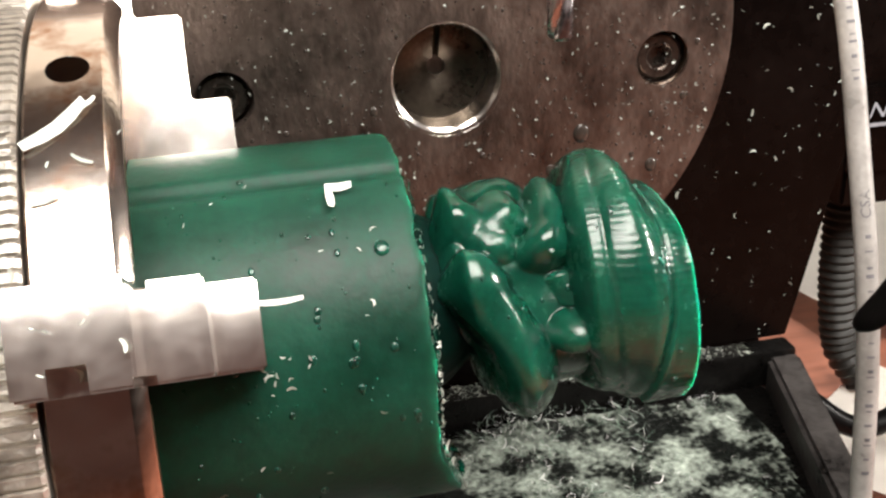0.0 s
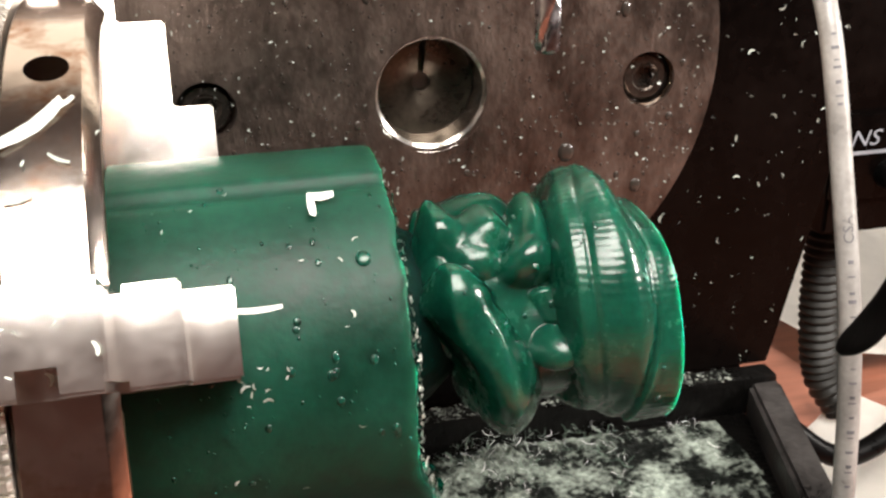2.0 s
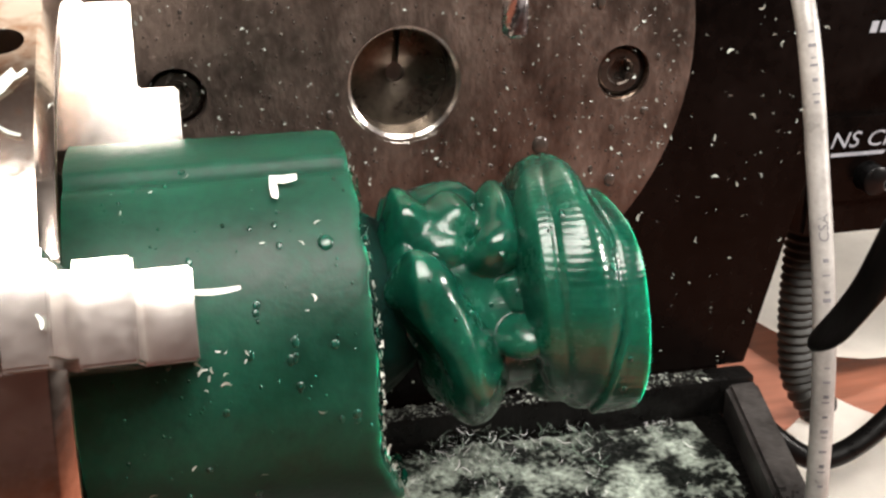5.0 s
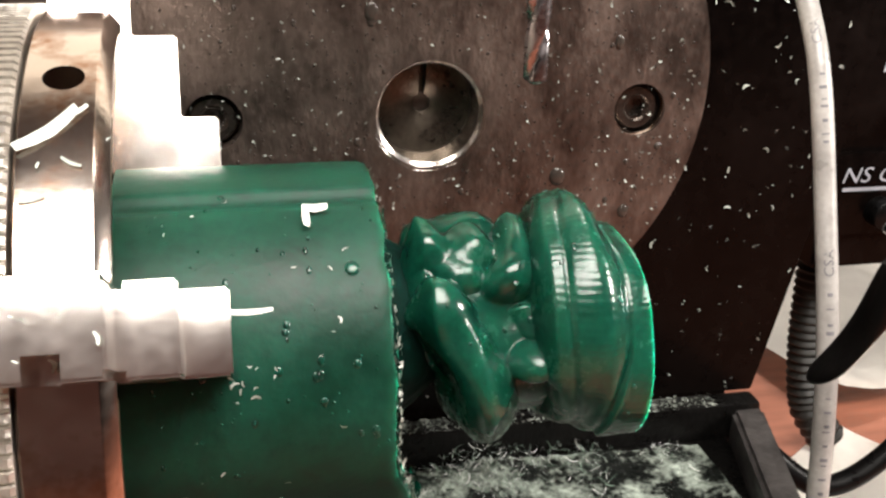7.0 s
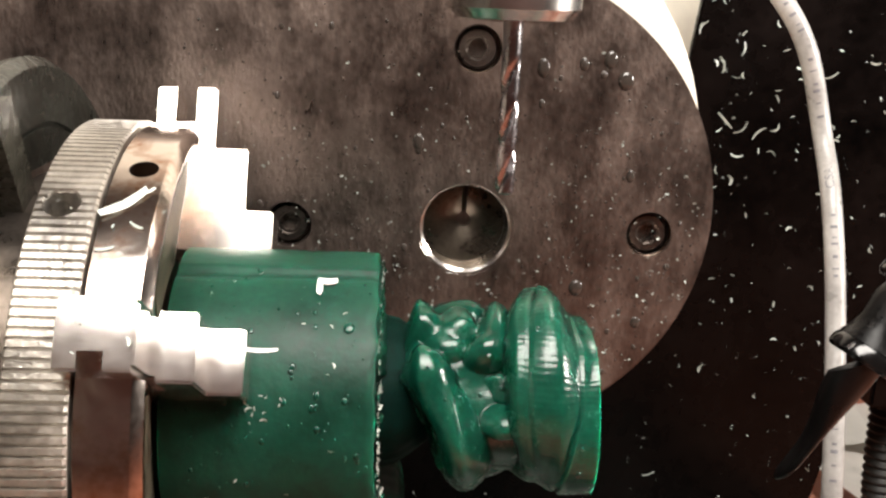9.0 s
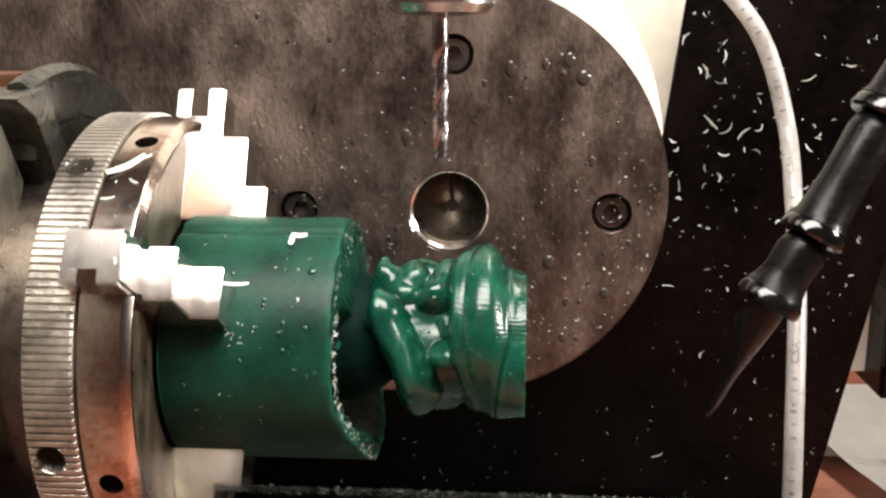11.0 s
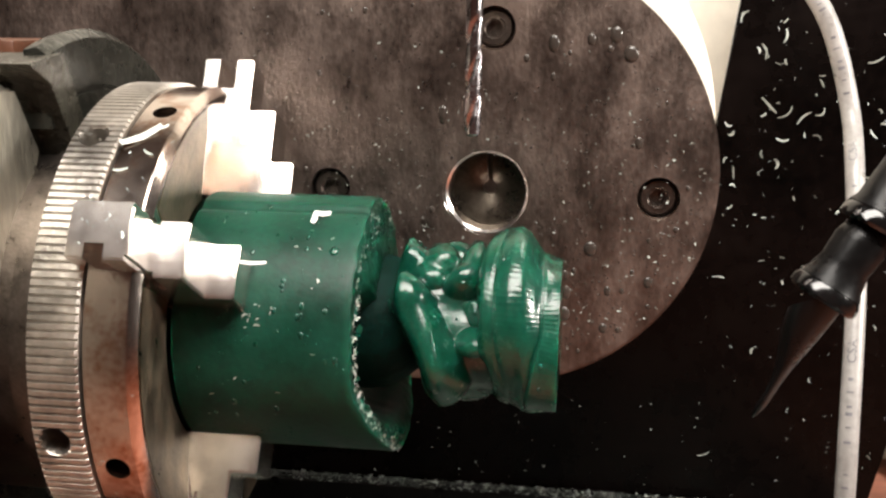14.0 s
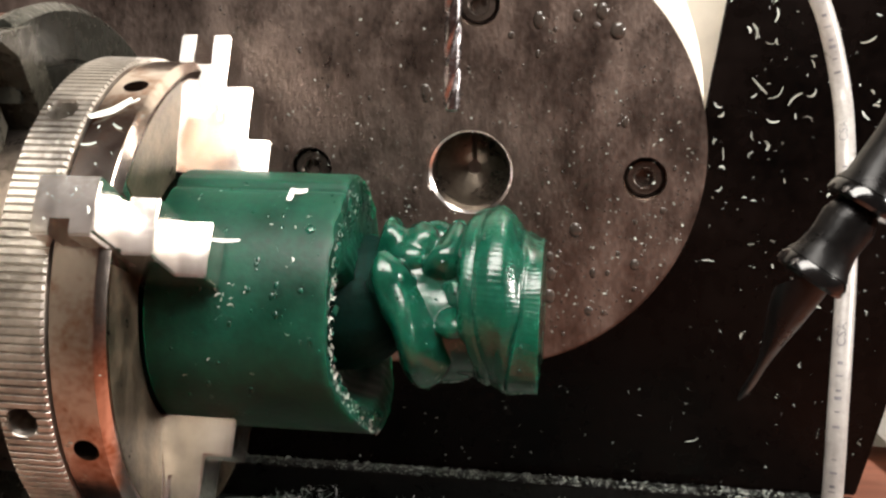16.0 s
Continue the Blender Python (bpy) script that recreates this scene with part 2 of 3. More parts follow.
def round_plate():
    t = thing("steel_plate", (-4, 0.5, 10.5), "scratched brown-grey steel plate with a round end and wet droplets", "machine plate")
    cx, cz, r = 0.10, 15.42, 4.86
    line = [(cx + r * math.cos(a), cz + r * math.sin(a)) for a in (math.pi * (k / 60 - 0.5) for k in range(61))]
    line += [(-14, cz + r), (-14, cz - r)]
    bm = beveled(extruded(line, 0.0, 1.3, lambda u, v, w: Vector((u, w, v))), 0.06)
    holes = [turned([(-0.5, 0.935), (0.02, 0.93), (1.0, 0.9)], (0, 1, 0), (HOLE[0], 0, HOLE[1]), 48)]
    spots = [(3.68, 15.0), (0.0, 18.62), (-3.68, 15.0), (0.0, 11.35)]
    for x, z in spots:
        holes.append(turned([(-0.5, 0.47), (0.5, 0.47)], (0, 1, 0), (x, 0, z), 32))
    plate = part("plate", bm, PLATE_STEEL, t, cutters=holes)
    # polished chamfer round the bore, and its blind back with a slot
    ring = hoop([(-0.002, 0.985), (0.10, 0.875), (0.62, 0.85), (0.62, 0.91), (0.12, 0.922)], (0, 1, 0), (HOLE[0], 0, HOLE[1]), 64)
    part("bore_rim", ring, JAW_STEEL, t, "bright chamfered rim of the bore")
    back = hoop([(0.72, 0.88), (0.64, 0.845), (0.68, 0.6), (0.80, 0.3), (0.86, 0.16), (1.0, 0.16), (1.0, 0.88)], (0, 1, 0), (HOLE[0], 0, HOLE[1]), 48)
    part("bore_back", back, BORE_STEEL, t, "dark dished back of the bore", cutters=[box(HOLE[0] - 0.06, HOLE[0] + 0.06, 0.3, 0.98, HOLE[1] + 0.0, HOLE[1] + 0.9)])
    for x, z in spots:
        head = turned([(0.48, 0.40), (0.20, 0.40), (0.15, 0.36), (0.15, 0.24), (0.18, 0.21)], (0, 1, 0), (x, 0, z), 32)
        s = part("socket_screw", head, SCREW_STEEL, t, "dark socket head screw in a counterbore", cutters=[turned([(-0.2, 0.19), (0.34, 0.19)], (0, 1, 0), (x, 0, z), 6)])
        if x < -3:
            continue
        part("lip", hoop([(-0.002, 0.495), (0.09, 0.445), (0.2, 0.443), (0.2, 0.466), (0.05, 0.467)], (0, 1, 0), (x, 0, z), 40), CHUCK_STEEL, s, "worn bright counterbore lip")
    return t


round_plate()

# ---- cream housing behind the plate ----
t = thing("machine_housing", (-4, 3.5, 9.5), "cream painted machine housing behind the round steel plate", "machine housing")
line = [(-0.6 + 5.55 * math.cos(a), 16.4 + 5.55 * math.sin(a)) for a in (math.pi * (k / 48 - 0.5) for k in range(49))] + [(-14, 21.95), (-14, 10.85)]
part("casting", beveled(extruded(line, 1.32, 5.4, lambda u, v, w: Vector((u, w, v))), 0.12), CREAM, t)
tagged(part("back_board", box(-30, 13.2, 9.0, 10.0, 8.5, 60, 0.1), CREAM), "cream board standing behind the machine", "board")

# ---- black sheet panel and chip tray ----
t = thing("splash_panel", (7, 6.3, 0), "black enamelled sheet panel speckled with wax shavings", "machine panel")
line = [(-9.0, 5.45), (10.25, 5.45), (11.85, 12.9), (13.7, 22.0), (6.25, 22.0), (5.2, 14.0), (-9.0, 9.5)]
part("sheet", beveled(extruded(line, 5.7, 5.95, lambda u, v, w: Vector((u, w, v))), 0.04), BLACK, t)
part("foot", box(-8, 9.5, 5.72, 6.2, 0, 5.44, 0.05), BLACK, t)
t = thing("chip_tray", (0, 0, 0), "wet black chip tray strewn with pale wax shavings", "tray")
part("base", box(-14, 9.3, -9, 5.0, 4.2, 4.45, 0.05), TRAY, t)
part("back_rim", box(-14, 10.2, 5.0, 5.69, 4.2, 5.45, 0.12), TRAY, t)
edge = extruded([(10.25, 5.0), (9.35, 5.0), (7.75, -1.0), (7.75, -9), (8.6, -9), (8.6, -1.0)], 4.2, 5.35, lambda u, v, w: Vector((u, v, w)))
part("side_rim", beveled(edge, 0.12), RIM, t, "dusty grey rim")
for x, y in ((-12, -7), (6, -7), (-12, 4), (8.5, 4)):
    part("leg", box(x - 0.6, x + 0.6, y - 0.6, y + 0.6, 0, 4.2, 0.05), TRAY, t)

# ---- chuck ----
AX = (-4.11, 13.06)
JAW = 30.5
SLOT_SIDE = (0.22, 0.6)
JAW_AT = (30.5, 115.5, 209.0, 300.0)


def radial(angle, x, r, side=0.0, axis=AX):
    """A point at x along the chuck's axis, r out from it, side across. 0 degrees faces -y, 90 degrees up."""
    a = radians(angle)
    c, s = math.cos(a), math.sin(a)
    return Vector((x, axis[0] - r * c - side * s, axis[1] + r * s - side * c))


def out(a):
    return radial(a, 0, 1) - radial(a, 0, 0)


def chuck():
    t = thing("lathe_chuck", (-5.4, AX[0], AX[1] - 4.5), "small steel self-centring lathe chuck with four stepped jaws", "chuck")
    prof = [(-5.54, 1.2), (-5.54, 4.36), (-5.50, 4.41), (-4.80, 4.41), (-4.78, 4.40), (-4.66, 4.26), (-4.66, 4.24), (-4.74, 3.7), (-4.88, 3.1), (-5.0, 2.4), (-5.02, 1.2)]
    slots = lambda low: [extruded([(-5.46, low), (-4.2, low), (-4.2, 5), (-5.46, 5)], -0.47, 0.47, lambda u, v, w, a=JAW_AT[k]: radial(a, u, v, w)) for k in range(4)]
    slots_wide = extruded([(-5.46, 2.0), (-4.2, 2.0), (-4.2, 5), (-5.46, 5)], 0.4, 1.7, lambda u, v, w: radial(JAW_AT[1], u, v, w))
    cut = [turned([(3.3, 0.21), (5, 0.21)], out(a), radial(a, -5.12, 0), 24) for a in (JAW + 37, JAW - 49, JAW + 131, JAW - 139)]
    part("body", hoop(prof, (1, 0, 0), (0, *AX), 128), CHUCK_STEEL, t, "polished steel chuck body with rust spots", smooth=25, cutters=cut + slots(1.0) + [slots_wide])
    dish = [(-4.655, 4.19), (-4.725, 3.7), (-4.865, 3.1), (-4.985, 2.4)]
    for k in range(4):
        # a quarter of the dished face between two jaws
        bm = bmesh.new()
        gap = (JAW_AT[(k + 1) % 4] - JAW_AT[k]) % 360 - (46 if k == 0 else 18)
        rows = [[bm.verts.new(radial(JAW_AT[k] + 9 + gap * n / 24, x, r)) for x, r in dish] for n in range(25)]
        for p, q in zip(rows, rows[1:]):
            for n in range(3):
                bm.faces.new((p[n], p[n + 1], q[n + 1], q[n]))
        bmesh.ops.solidify(bm, geom=bm.faces, thickness=0.03)
        part("face_sector", bm, FACE_STEEL, t, "stained dished front face")
    # knurled ring: straight grooves cut across its rim
    bm, n = bmesh.new(), 210
    rings = []
    for x, dr in ((-6.45, -0.12), (-6.39, 0.0), (-5.60, 0.0), (-5.56, -0.04)):
        ring = []
        for k in range(n):
            for f, d in ((0.0, 0.0), (0.58, 0.0), (0.70, -0.055), (0.88, -0.055)):
                ring.append(bm.verts.new(radial(360 * (k + f) / n, x, 4.48 + dr + (d if dr == 0 else 0))))
        rings.append(ring)
    for a, b in zip(rings, rings[1:]):
        for k in range(len(a)):
            j = (k + 1) % len(a)
            bm.faces.new((a[k], a[j], b[j], b[k]))
    bm.faces.new(rings[0]), bm.faces.new(rings[-1])
    bmesh.ops.recalc_face_normals(bm, faces=bm.faces)
    cut = [turned([(3.3, 0.25), (4.44, 0.25), (4.6, 0.33)], out(a), radial(a, -6.05, 0), 24) for a in (56.5, -12.0, -81, -150, 125)]
    part("scroll_ring", bm, RING_STEEL, t, "knurled ring with tommy bar holes", smooth=30, cutters=cut)
    part("back_flange", turned([(-7.2, 1.0), (-7.2, 3.6), (-6.45, 3.6), (-6.45, 1.0)], (1, 0, 0), (0, *AX), 64), SCREW_STEEL, t)
    for k in range(4):
        a = JAW_AT[k]
        # stepped jaw with steps turned concentric to the chuck
        step = [(-5.66, 2.33), (-3.60, 2.33), (-3.60, 3.05), (-4.08, 3.05), (-4.08, 4.12), (-4.66, 4.12), (-4.66, 5.2 if k == 1 else 4.95), (-5.66, 5.2 if k == 1 else 4.95)]
        bm, rows = bmesh.new(), []
        for n in range(9):
            w = -0.47 + 0.94 * n / 8
            rows.append([bm.verts.new(radial(a, u, math.sqrt(v * v - w * w) if v > 2.4 else v, w)) for u, v in step])
        for p, q in zip(rows, rows[1:]):
            for n in range(8):
                bm.faces.new((p[n], p[(n + 1) % 8], q[(n + 1) % 8], q[n]))
        bm.faces.new(rows[0]), bm.faces.new(rows[-1])
        bmesh.ops.recalc_face_normals(bm, faces=bm.faces)
        bm = beveled(bm, 0.03)
        groove = [(-4.70, 3.4), (-4.58, 3.4), (-4.58, 5.3), (-4.70, 5.3)]
        notch = [extruded([(-5.34, 4.55), (-4.98, 4.55), (-4.98, 5.3), (-5.34, 5.3)], -0.6, 0.6, lambda u, v, w: radial(a, u, v, w)),
                 extruded(groove, 0.38, 0.6, lambda u, v, w: radial(a, u, v, w)),
                 extruded(groove, -0.6, -0.38, lambda u, v, w: radial(a, u, v, w))]
        if k == 0:
            notch[0] = extruded([(-5.36, 4.3), (-5.04, 4.3), (-5.04, 5.3), (-5.36, 5.3)], *SLOT_SIDE, lambda u, v, w: radial(a, u, v, w))
        part("jaw", bm, JAW_STEEL, t, "bright stepped steel jaw", cutters=notch)
    return t


chuck()

# ---- rotary head left of the chuck ----
t = thing("rotary_head", (-9, AX[0], 4.45), "grey cast rotary axis head behind the chuck, wet with wax", "rotary axis")
part("collar", turned([(-7.62, 5.2), (-7.58, 5.4), (-7.35, 5.45), (-7.2, 5.35), (-7.15, 5.3), (-7.15, 4.42), (-7.22, 4.40), (-7.22, 4.34), (-7.15, 4.32), (-7.15, 1.5)], (1, 0, 0), (0, *AX), 96), COLLAR, t, "wet grey round collar", cutters=[box(-10, -6, -14, 8, 0, 16.8), box(-10, -6, -14, -5.9, 10, 20)])
line = [(-6.3, 17.7), (-5.5, 16.4), (-6.4, 14.6), (-7.7, 12.4), (-8.0, 7.5), (-14, 7.5), (-14, 17.7)]
part("block", beveled(extruded(line, -15, -7.5, lambda u, v, w: Vector((w, u, v))), 0.22, 3), RAW_CAST, t, "bare bright cast block with a chamfered corner")
part("bracket", extruded([(-6.9, 17.95), (-5.7, 18.1), (-4.9, 16.5), (-5.4, 16.2), (-6.2, 17.6)], -9.5, -6.95, lambda u, v, w: Vector((w, u, v))), CAST, t, "dark angled bracket")
part("rail", box(-15, -8.5, -4.6, -2.2, 17.3, 18.3, 0.1), RUST, t, "orange-brown bar behind the bracket")
part("neck", turned([(-8.8, 3.5), (-7.2, 3.5)], (1, 0, 0), (0, *AX), 48), SCREW_STEEL, t)
part("foot", box(-14, -9.5, AX[0] - 3.5, AX[0] + 3.5, 4.45, 9.5, 0.3), CAST, t)

# ---- wax workpiece ----


def bump(x, a, x0, a0, sx, sa, lean=0.0):
    """A smooth mound on the turned surface, at x0 along and a0 degrees round."""
    u, v = x - x0, ((a - a0 + 180) % 360) - 180
    c, s = math.cos(radians(lean)), math.sin(radians(lean))
    v *= 0.026
    u, v = u * c + v * s, -u * s + v * c
    return math.exp(-0.5 * ((u / sx) ** 2 + (v / (sa * 0.026)) ** 2))


HEAD = (-4.25, 13.26)


def ridge(x, a, line, width, height):
    """A rounded roll along a line of (x, degrees) pairs."""
    best = 9.0
    for (x0, a0), (x1, a1) in zip(line, line[1:] or line):
        u, v, p, q = x1 - x0, (a1 - a0) * 0.026, x - x0, (((a - a0 + 180) % 360) - 180) * 0.026
        k = min(1, max(0, (p * u + q * v) / max(u * u + v * v, 1e-9)))
        best = min(best, math.hypot(p - k * u, q - k * v))
    return height * (1 - (best / width) ** 2) ** 0.8 if best < width else 0.0


def head_radius(x, a):
    a = ((a + 180) % 360) - 180
    start = -1.26 + 0.42 * smoothstep(30, -30, a)
    face = smoothstep(start - 0.17, start + 0.17, x)
    r = 0.62 + 0.50 * face + 0.28 * face * math.exp(-0.5 * ((a + 100) / 30) ** 2) + 0.10 * face * math.exp(-0.5 * ((abs(a) - 170) / 60) ** 2)
    x += 0.05 * noise.noise((x * 1.8, a * 0.03, 9))
    a += 4 * noise.noise((x * 1.8, a * 0.03, 2))
    bumps = [ridge(x, a, ((-0.98, 42), (-0.92, 28), (-0.76, 12), (-0.54, -5), (-0.38, -24), (-0.28, -52)), 0.42, 0.47), ridge(x, a, ((-0.95, 34),), 0.50, 0.49),
             ridge(x, a, ((0.0, 54),), 0.38, 0.42), ridge(x, a, ((0.10, 62), (0.20, 96)), 0.33, 0.37), ridge(x, a, ((0.28, -7),), 0.38, 0.42),
             ridge(x, a, ((-1.10, 98), (-1.0, 82)), 0.38, 0.36), ridge(x, a, ((-0.46, 88), (-0.42, 76)), 0.33, 0.34), ridge(x, a, ((-0.8, 80), (-0.6, 62)), 0.34, 0.20),
             ridge(x, a, ((0.14, 32), (0.26, 12)), 0.16, 0.10),
             ridge(x, a, ((-0.3, 120), (-0.9, 140)), 0.5, 0.34), ridge(x, a, ((-0.3, -70), (0.1, -90)), 0.4, 0.16)]
    r += 0.07 * math.log(sum(math.exp(b / 0.07) - 1 for b in bumps) + 1)
    r += 0.20 * bump(x, a, -0.50, -20, 0.30, 19)
    r -= 0.10 * bump(x, a, 0.02, 26, 0.24, 17)
    r -= 0.19 * face * math.exp(-0.5 * (((a - 26) / 38) ** 2)) * (1 - 0.5 * smoothstep(-0.9, -1.3, x))
    # cap: brim, bands, crown and the flat flange at the end
    edge = 0.28 + 0.24 * min(1.3, ((a - 35) / 65) ** 2)
    lip = min(1, max(0, (x - edge + 0.05) / 0.17))
    cap = math.sqrt(1 - (1 - lip) ** 2)
    crown = 1.57 + 0.15 * math.exp(-((x - 0.98) / 0.38) ** 2) - 0.10 * smoothstep(1.08, 1.46, x) + 0.07 * math.exp(-0.5 * ((a - 88) / 30) ** 2)
    crown -= 0.028 * math.exp(-((x - edge - 0.30) / 0.045) ** 2) + 0.03 * math.exp(-((x - 1.38) / 0.06) ** 2)
    low = smoothstep(20, -40, a) * smoothstep(-175, -140, a)
    crown -= 0.16 * low * (1 - smoothstep(0.95, 1.2, x))
    foot = min(1.76, 1.30 / max(0.1, -math.sin(radians(a)))) if a < 0 else 1.76
    flange = smoothstep(1.40 - 0.24 * low, 1.46 - 0.24 * low, x)
    crown -= 0.06 * math.exp(-0.5 * ((a + 110) / 30) ** 2) + 0.40 * smoothstep(0.85, 1.75, x) * math.exp(-0.5 * ((a - 88) / 36) ** 2)
    crown = crown * (1 - flange) + flange * ((crown + 0.02) * (1 - low) + foot * low)
    r = r * (1 - cap) + crown * cap
    # tool marks
    return r + 0.0019 * math.sin(radians(a) * 110 + 5 * x) * (0.2 + 0.8 * cap) + 0.004 * noise.noise((x * 6, a * 0.1, 4))


def flare(a, r):
    """How far the uncut lower part of the rod's end stands out."""
    return 0.55 * smoothstep(0.4, 2.4, -r * math.sin(radians(a)))


def wax_piece():
    t = thing("wax_carving", (-2, AX[0], AX[1] - 1.8), "green wax rod with a half-carved capped head, held in the chuck", "wax carving")
    # rod
    bm, n = bmesh.new(), 288
    rings = []
    xs = [-4.9, -4.7, -4.2, -3.6, -3.0, -2.5, -2.1, -1.90, -1.80, -1.76]
    for k, x in enumerate(xs):
        ring = []
        for j in range(n):
            a = 360 * j / n
            r = 2.375 + 0.006 * noise.noise((x * 2, a * 0.05, 3)) - (0.03 if k == 9 else 0.008 if k == 8 else 0)
            r += 0.045 * smoothstep(75, 78, a) * (1 - smoothstep(100, 112, a)) - 0.05 * math.exp(-(((a - 73) / 2.2) ** 2))
            ring.append(bm.verts.new(radial(a, x + (0.035 * noise.noise((a * 0.11, 5, 1)) if k > 6 else 0) + flare(a, r) * smoothstep(-3.6, -1.8, x), r)))
        rings.append(ring)
    # rough end face down to the neck
    for r0, x0, deep in ((2.25, -1.76, 0.0), (2.1, -1.75, 0.03), (1.98, -1.74, 0.08), (1.88, -1.73, 0.2), (1.80, -1.72, 0.6), (1.72, -1.70, 1.0),
                         (1.6, -1.69, 1.2), (1.4, -1.66, 1.35), (1.2, -1.62, 1.4), (1.0, -1.60, 1.42), (0.7, -1.60, 1.42)):
        ring = []
        for j in range(n):
            a = 360 * j / n
            turn = ((a + 230) % 360) - 230
            low = smoothstep(42, 4, turn) * smoothstep(-225, -180, turn)
            x = x0 + flare(a, max(r0, 2.0)) - 0.7 * low * deep + 0.05 * noise.noise((r0 * 9, j * 0.25, 2))
            ring.append(bm.verts.new(radial(a, x, r0)))
        rings.append(ring)
    for a, b in zip(rings, rings[1:]):
        for k in range(n):
            j = (k + 1) % n
            bm.faces.new((a[k], a[j], b[j], b[k]))
    bm.faces.new(rings[0]), bm.faces.new(rings[-1])
    bmesh.ops.recalc_face_normals(bm, faces=bm.faces)
    part("rod", bm, WAX, t, "green wax rod with a rough cut end", smooth=50)
    # carved head with its neck
    bm, n = bmesh.new(), 480
    rings = []
    xs = [-1.42 + 3.15 * k / 156 for k in range(157)]
    for x in xs:
        ring = []
        for j in range(n):
            a = 360 * j / n
            ring.append(bm.verts.new(radial(a, x, head_radius(x, a), 0, HEAD)))
        rings.append(ring)
    for a, b in zip(rings, rings[1:]):
        for k in range(n):
            j = (k + 1) % n
            bm.faces.new((a[k], a[j], b[j], b[k]))
    bm.faces.new(rings[0]), bm.faces.new(rings[-1])
    bmesh.ops.recalc_face_normals(bm, faces=bm.faces)
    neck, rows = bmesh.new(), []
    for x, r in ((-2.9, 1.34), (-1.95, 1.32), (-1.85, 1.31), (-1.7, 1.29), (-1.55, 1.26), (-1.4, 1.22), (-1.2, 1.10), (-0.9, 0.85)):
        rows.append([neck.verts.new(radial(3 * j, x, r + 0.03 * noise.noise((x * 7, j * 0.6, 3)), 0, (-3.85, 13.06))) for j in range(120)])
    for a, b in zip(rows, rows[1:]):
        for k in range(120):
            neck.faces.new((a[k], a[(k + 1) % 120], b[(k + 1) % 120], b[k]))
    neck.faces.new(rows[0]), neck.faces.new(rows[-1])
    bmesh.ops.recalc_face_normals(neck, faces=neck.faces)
    part("neck", neck, SHADED_NECK_WAX, t, "rough green neck between rod and head, darkened for shade", smooth=60)
    part("carved_head", bm, WET_WAX, t, "carved knobbly head under a round cap", smooth=60)
    return t


wax_piece()

# ---- cutting tool ----
t = thing("spindle", (0.12, -5.03, 19.4), "milling spindle nose with a thin fluted bit hanging above the work", "spindle")
TOOL = (0.12, -5.03)
part("collet_nut", turned([(19.35, 0.35), (19.4, 0.85), (19.55, 0.98), (21.0, 1.0), (21.2, 1.3), (26, 1.3)], (0, 0, 1), (TOOL[0], TOOL[1], 0), 48), JAW_STEEL, t)
# motor out of view, added to keep lamp light off the plate's top
part("unseen_motor_body", turned([(25.9, 1.3), (26.0, 1.6), (26.2, 1.75), (36.0, 1.75), (36.2, 1.6), (36.2, 0.5)], (0, 0, 1), (TOOL[0], TOOL[1], 0), 48), HOSE, t, "unseen round spindle motor that shades the plate top")
bm, n = bmesh.new(), 24
rings = []
for k in range(70):
    z = 16.78 + 2.6 * k / 69
    ring = []
    for j in range(n):
        a = 2 * math.pi * j / n
        flute = max(0, math.cos(2 * (a - 4.2 * (z - 16.78)))) ** 3 * (1 - smoothstep(18.6, 18.9, z))
        r = 0.145 - 0.06 * flute
        if k == 0:
            r *= 0.75
        ring.append(bm.verts.new((TOOL[0] + r * math.cos(a), TOOL[1] + r * math.sin(a), z)))
    rings.append(ring)
for a, b in zip(rings, rings[1:]):
    for k in range(n):
        j = (k + 1) % n
        bm.faces.new((a[k], a[j], b[j], b[k]))
bm.faces.new(rings[0]), bm.faces.new(rings[-1])
bmesh.ops.recalc_face_normals(bm, faces=bm.faces)
part("fluted_bit", bm, BIT_STEEL, t, "thin polished fluted bit")

# ---- coolant nozzle ----
t = thing("coolant_nozzle", (6, -4.4, 14), "black jointed plastic coolant hose with a thin bent nozzle", "coolant hose")
a, b, c, d = Vector((8.15, -4.3, 17.5)), Vector((6.95, -4.6, 15.3)), Vector((6.2, -4.7, 14.05)), Vector((5.36, -3.95, 11.55))
for p, q in ((a + (a - b), a), (a, b), (b, c)):
    w = (q - p).normalized()
    L = (q - p).length
    seg = part("segment", turned([(-0.15, 0.0), (-0.15, 0.26), (0.05, 0.40), (0.3, 0.47), (L * 0.5, 0.44), (L - 0.45, 0.50), (L - 0.3, 0.58)], w, p, 32), HOSE, t)
    part("flange", hoop([(L - 0.3, 0.3), (L - 0.3, 0.56), (L - 0.2, 0.62), (L - 0.06, 0.63), (L, 0.58), (L, 0.3)], w, p, 40), HOSE_RIM, seg, "glossy flared socket rim")
bm, rings, wide = bmesh.new(), [], Vector((0.155, 0.93, -0.34))
for k in range(41):
    u = k / 40
    p = c * (1 - u) ** 2 + 2 * u * (1 - u) * (c + Vector((-0.36, 0.2, -1.25))) + u * u * d
    flat = 0.40 * (1 - smoothstep(0.0, 0.75, u)) + 0.12
    broad = 0.52 + 0.04 * smoothstep(0, 0.9, u)
    close = math.sqrt(max(0.02, 1 - (max(0, u - 0.84) / 0.16) ** 2))
    flat, broad = flat * close, broad * close
    rings.append([bm.verts.new(p + Vector((math.cos(g) * flat, 0, 0.3 * math.cos(g) * flat)) + math.sin(g) * broad * wide) for g in (2 * math.pi * n / 24 for n in range(24))])
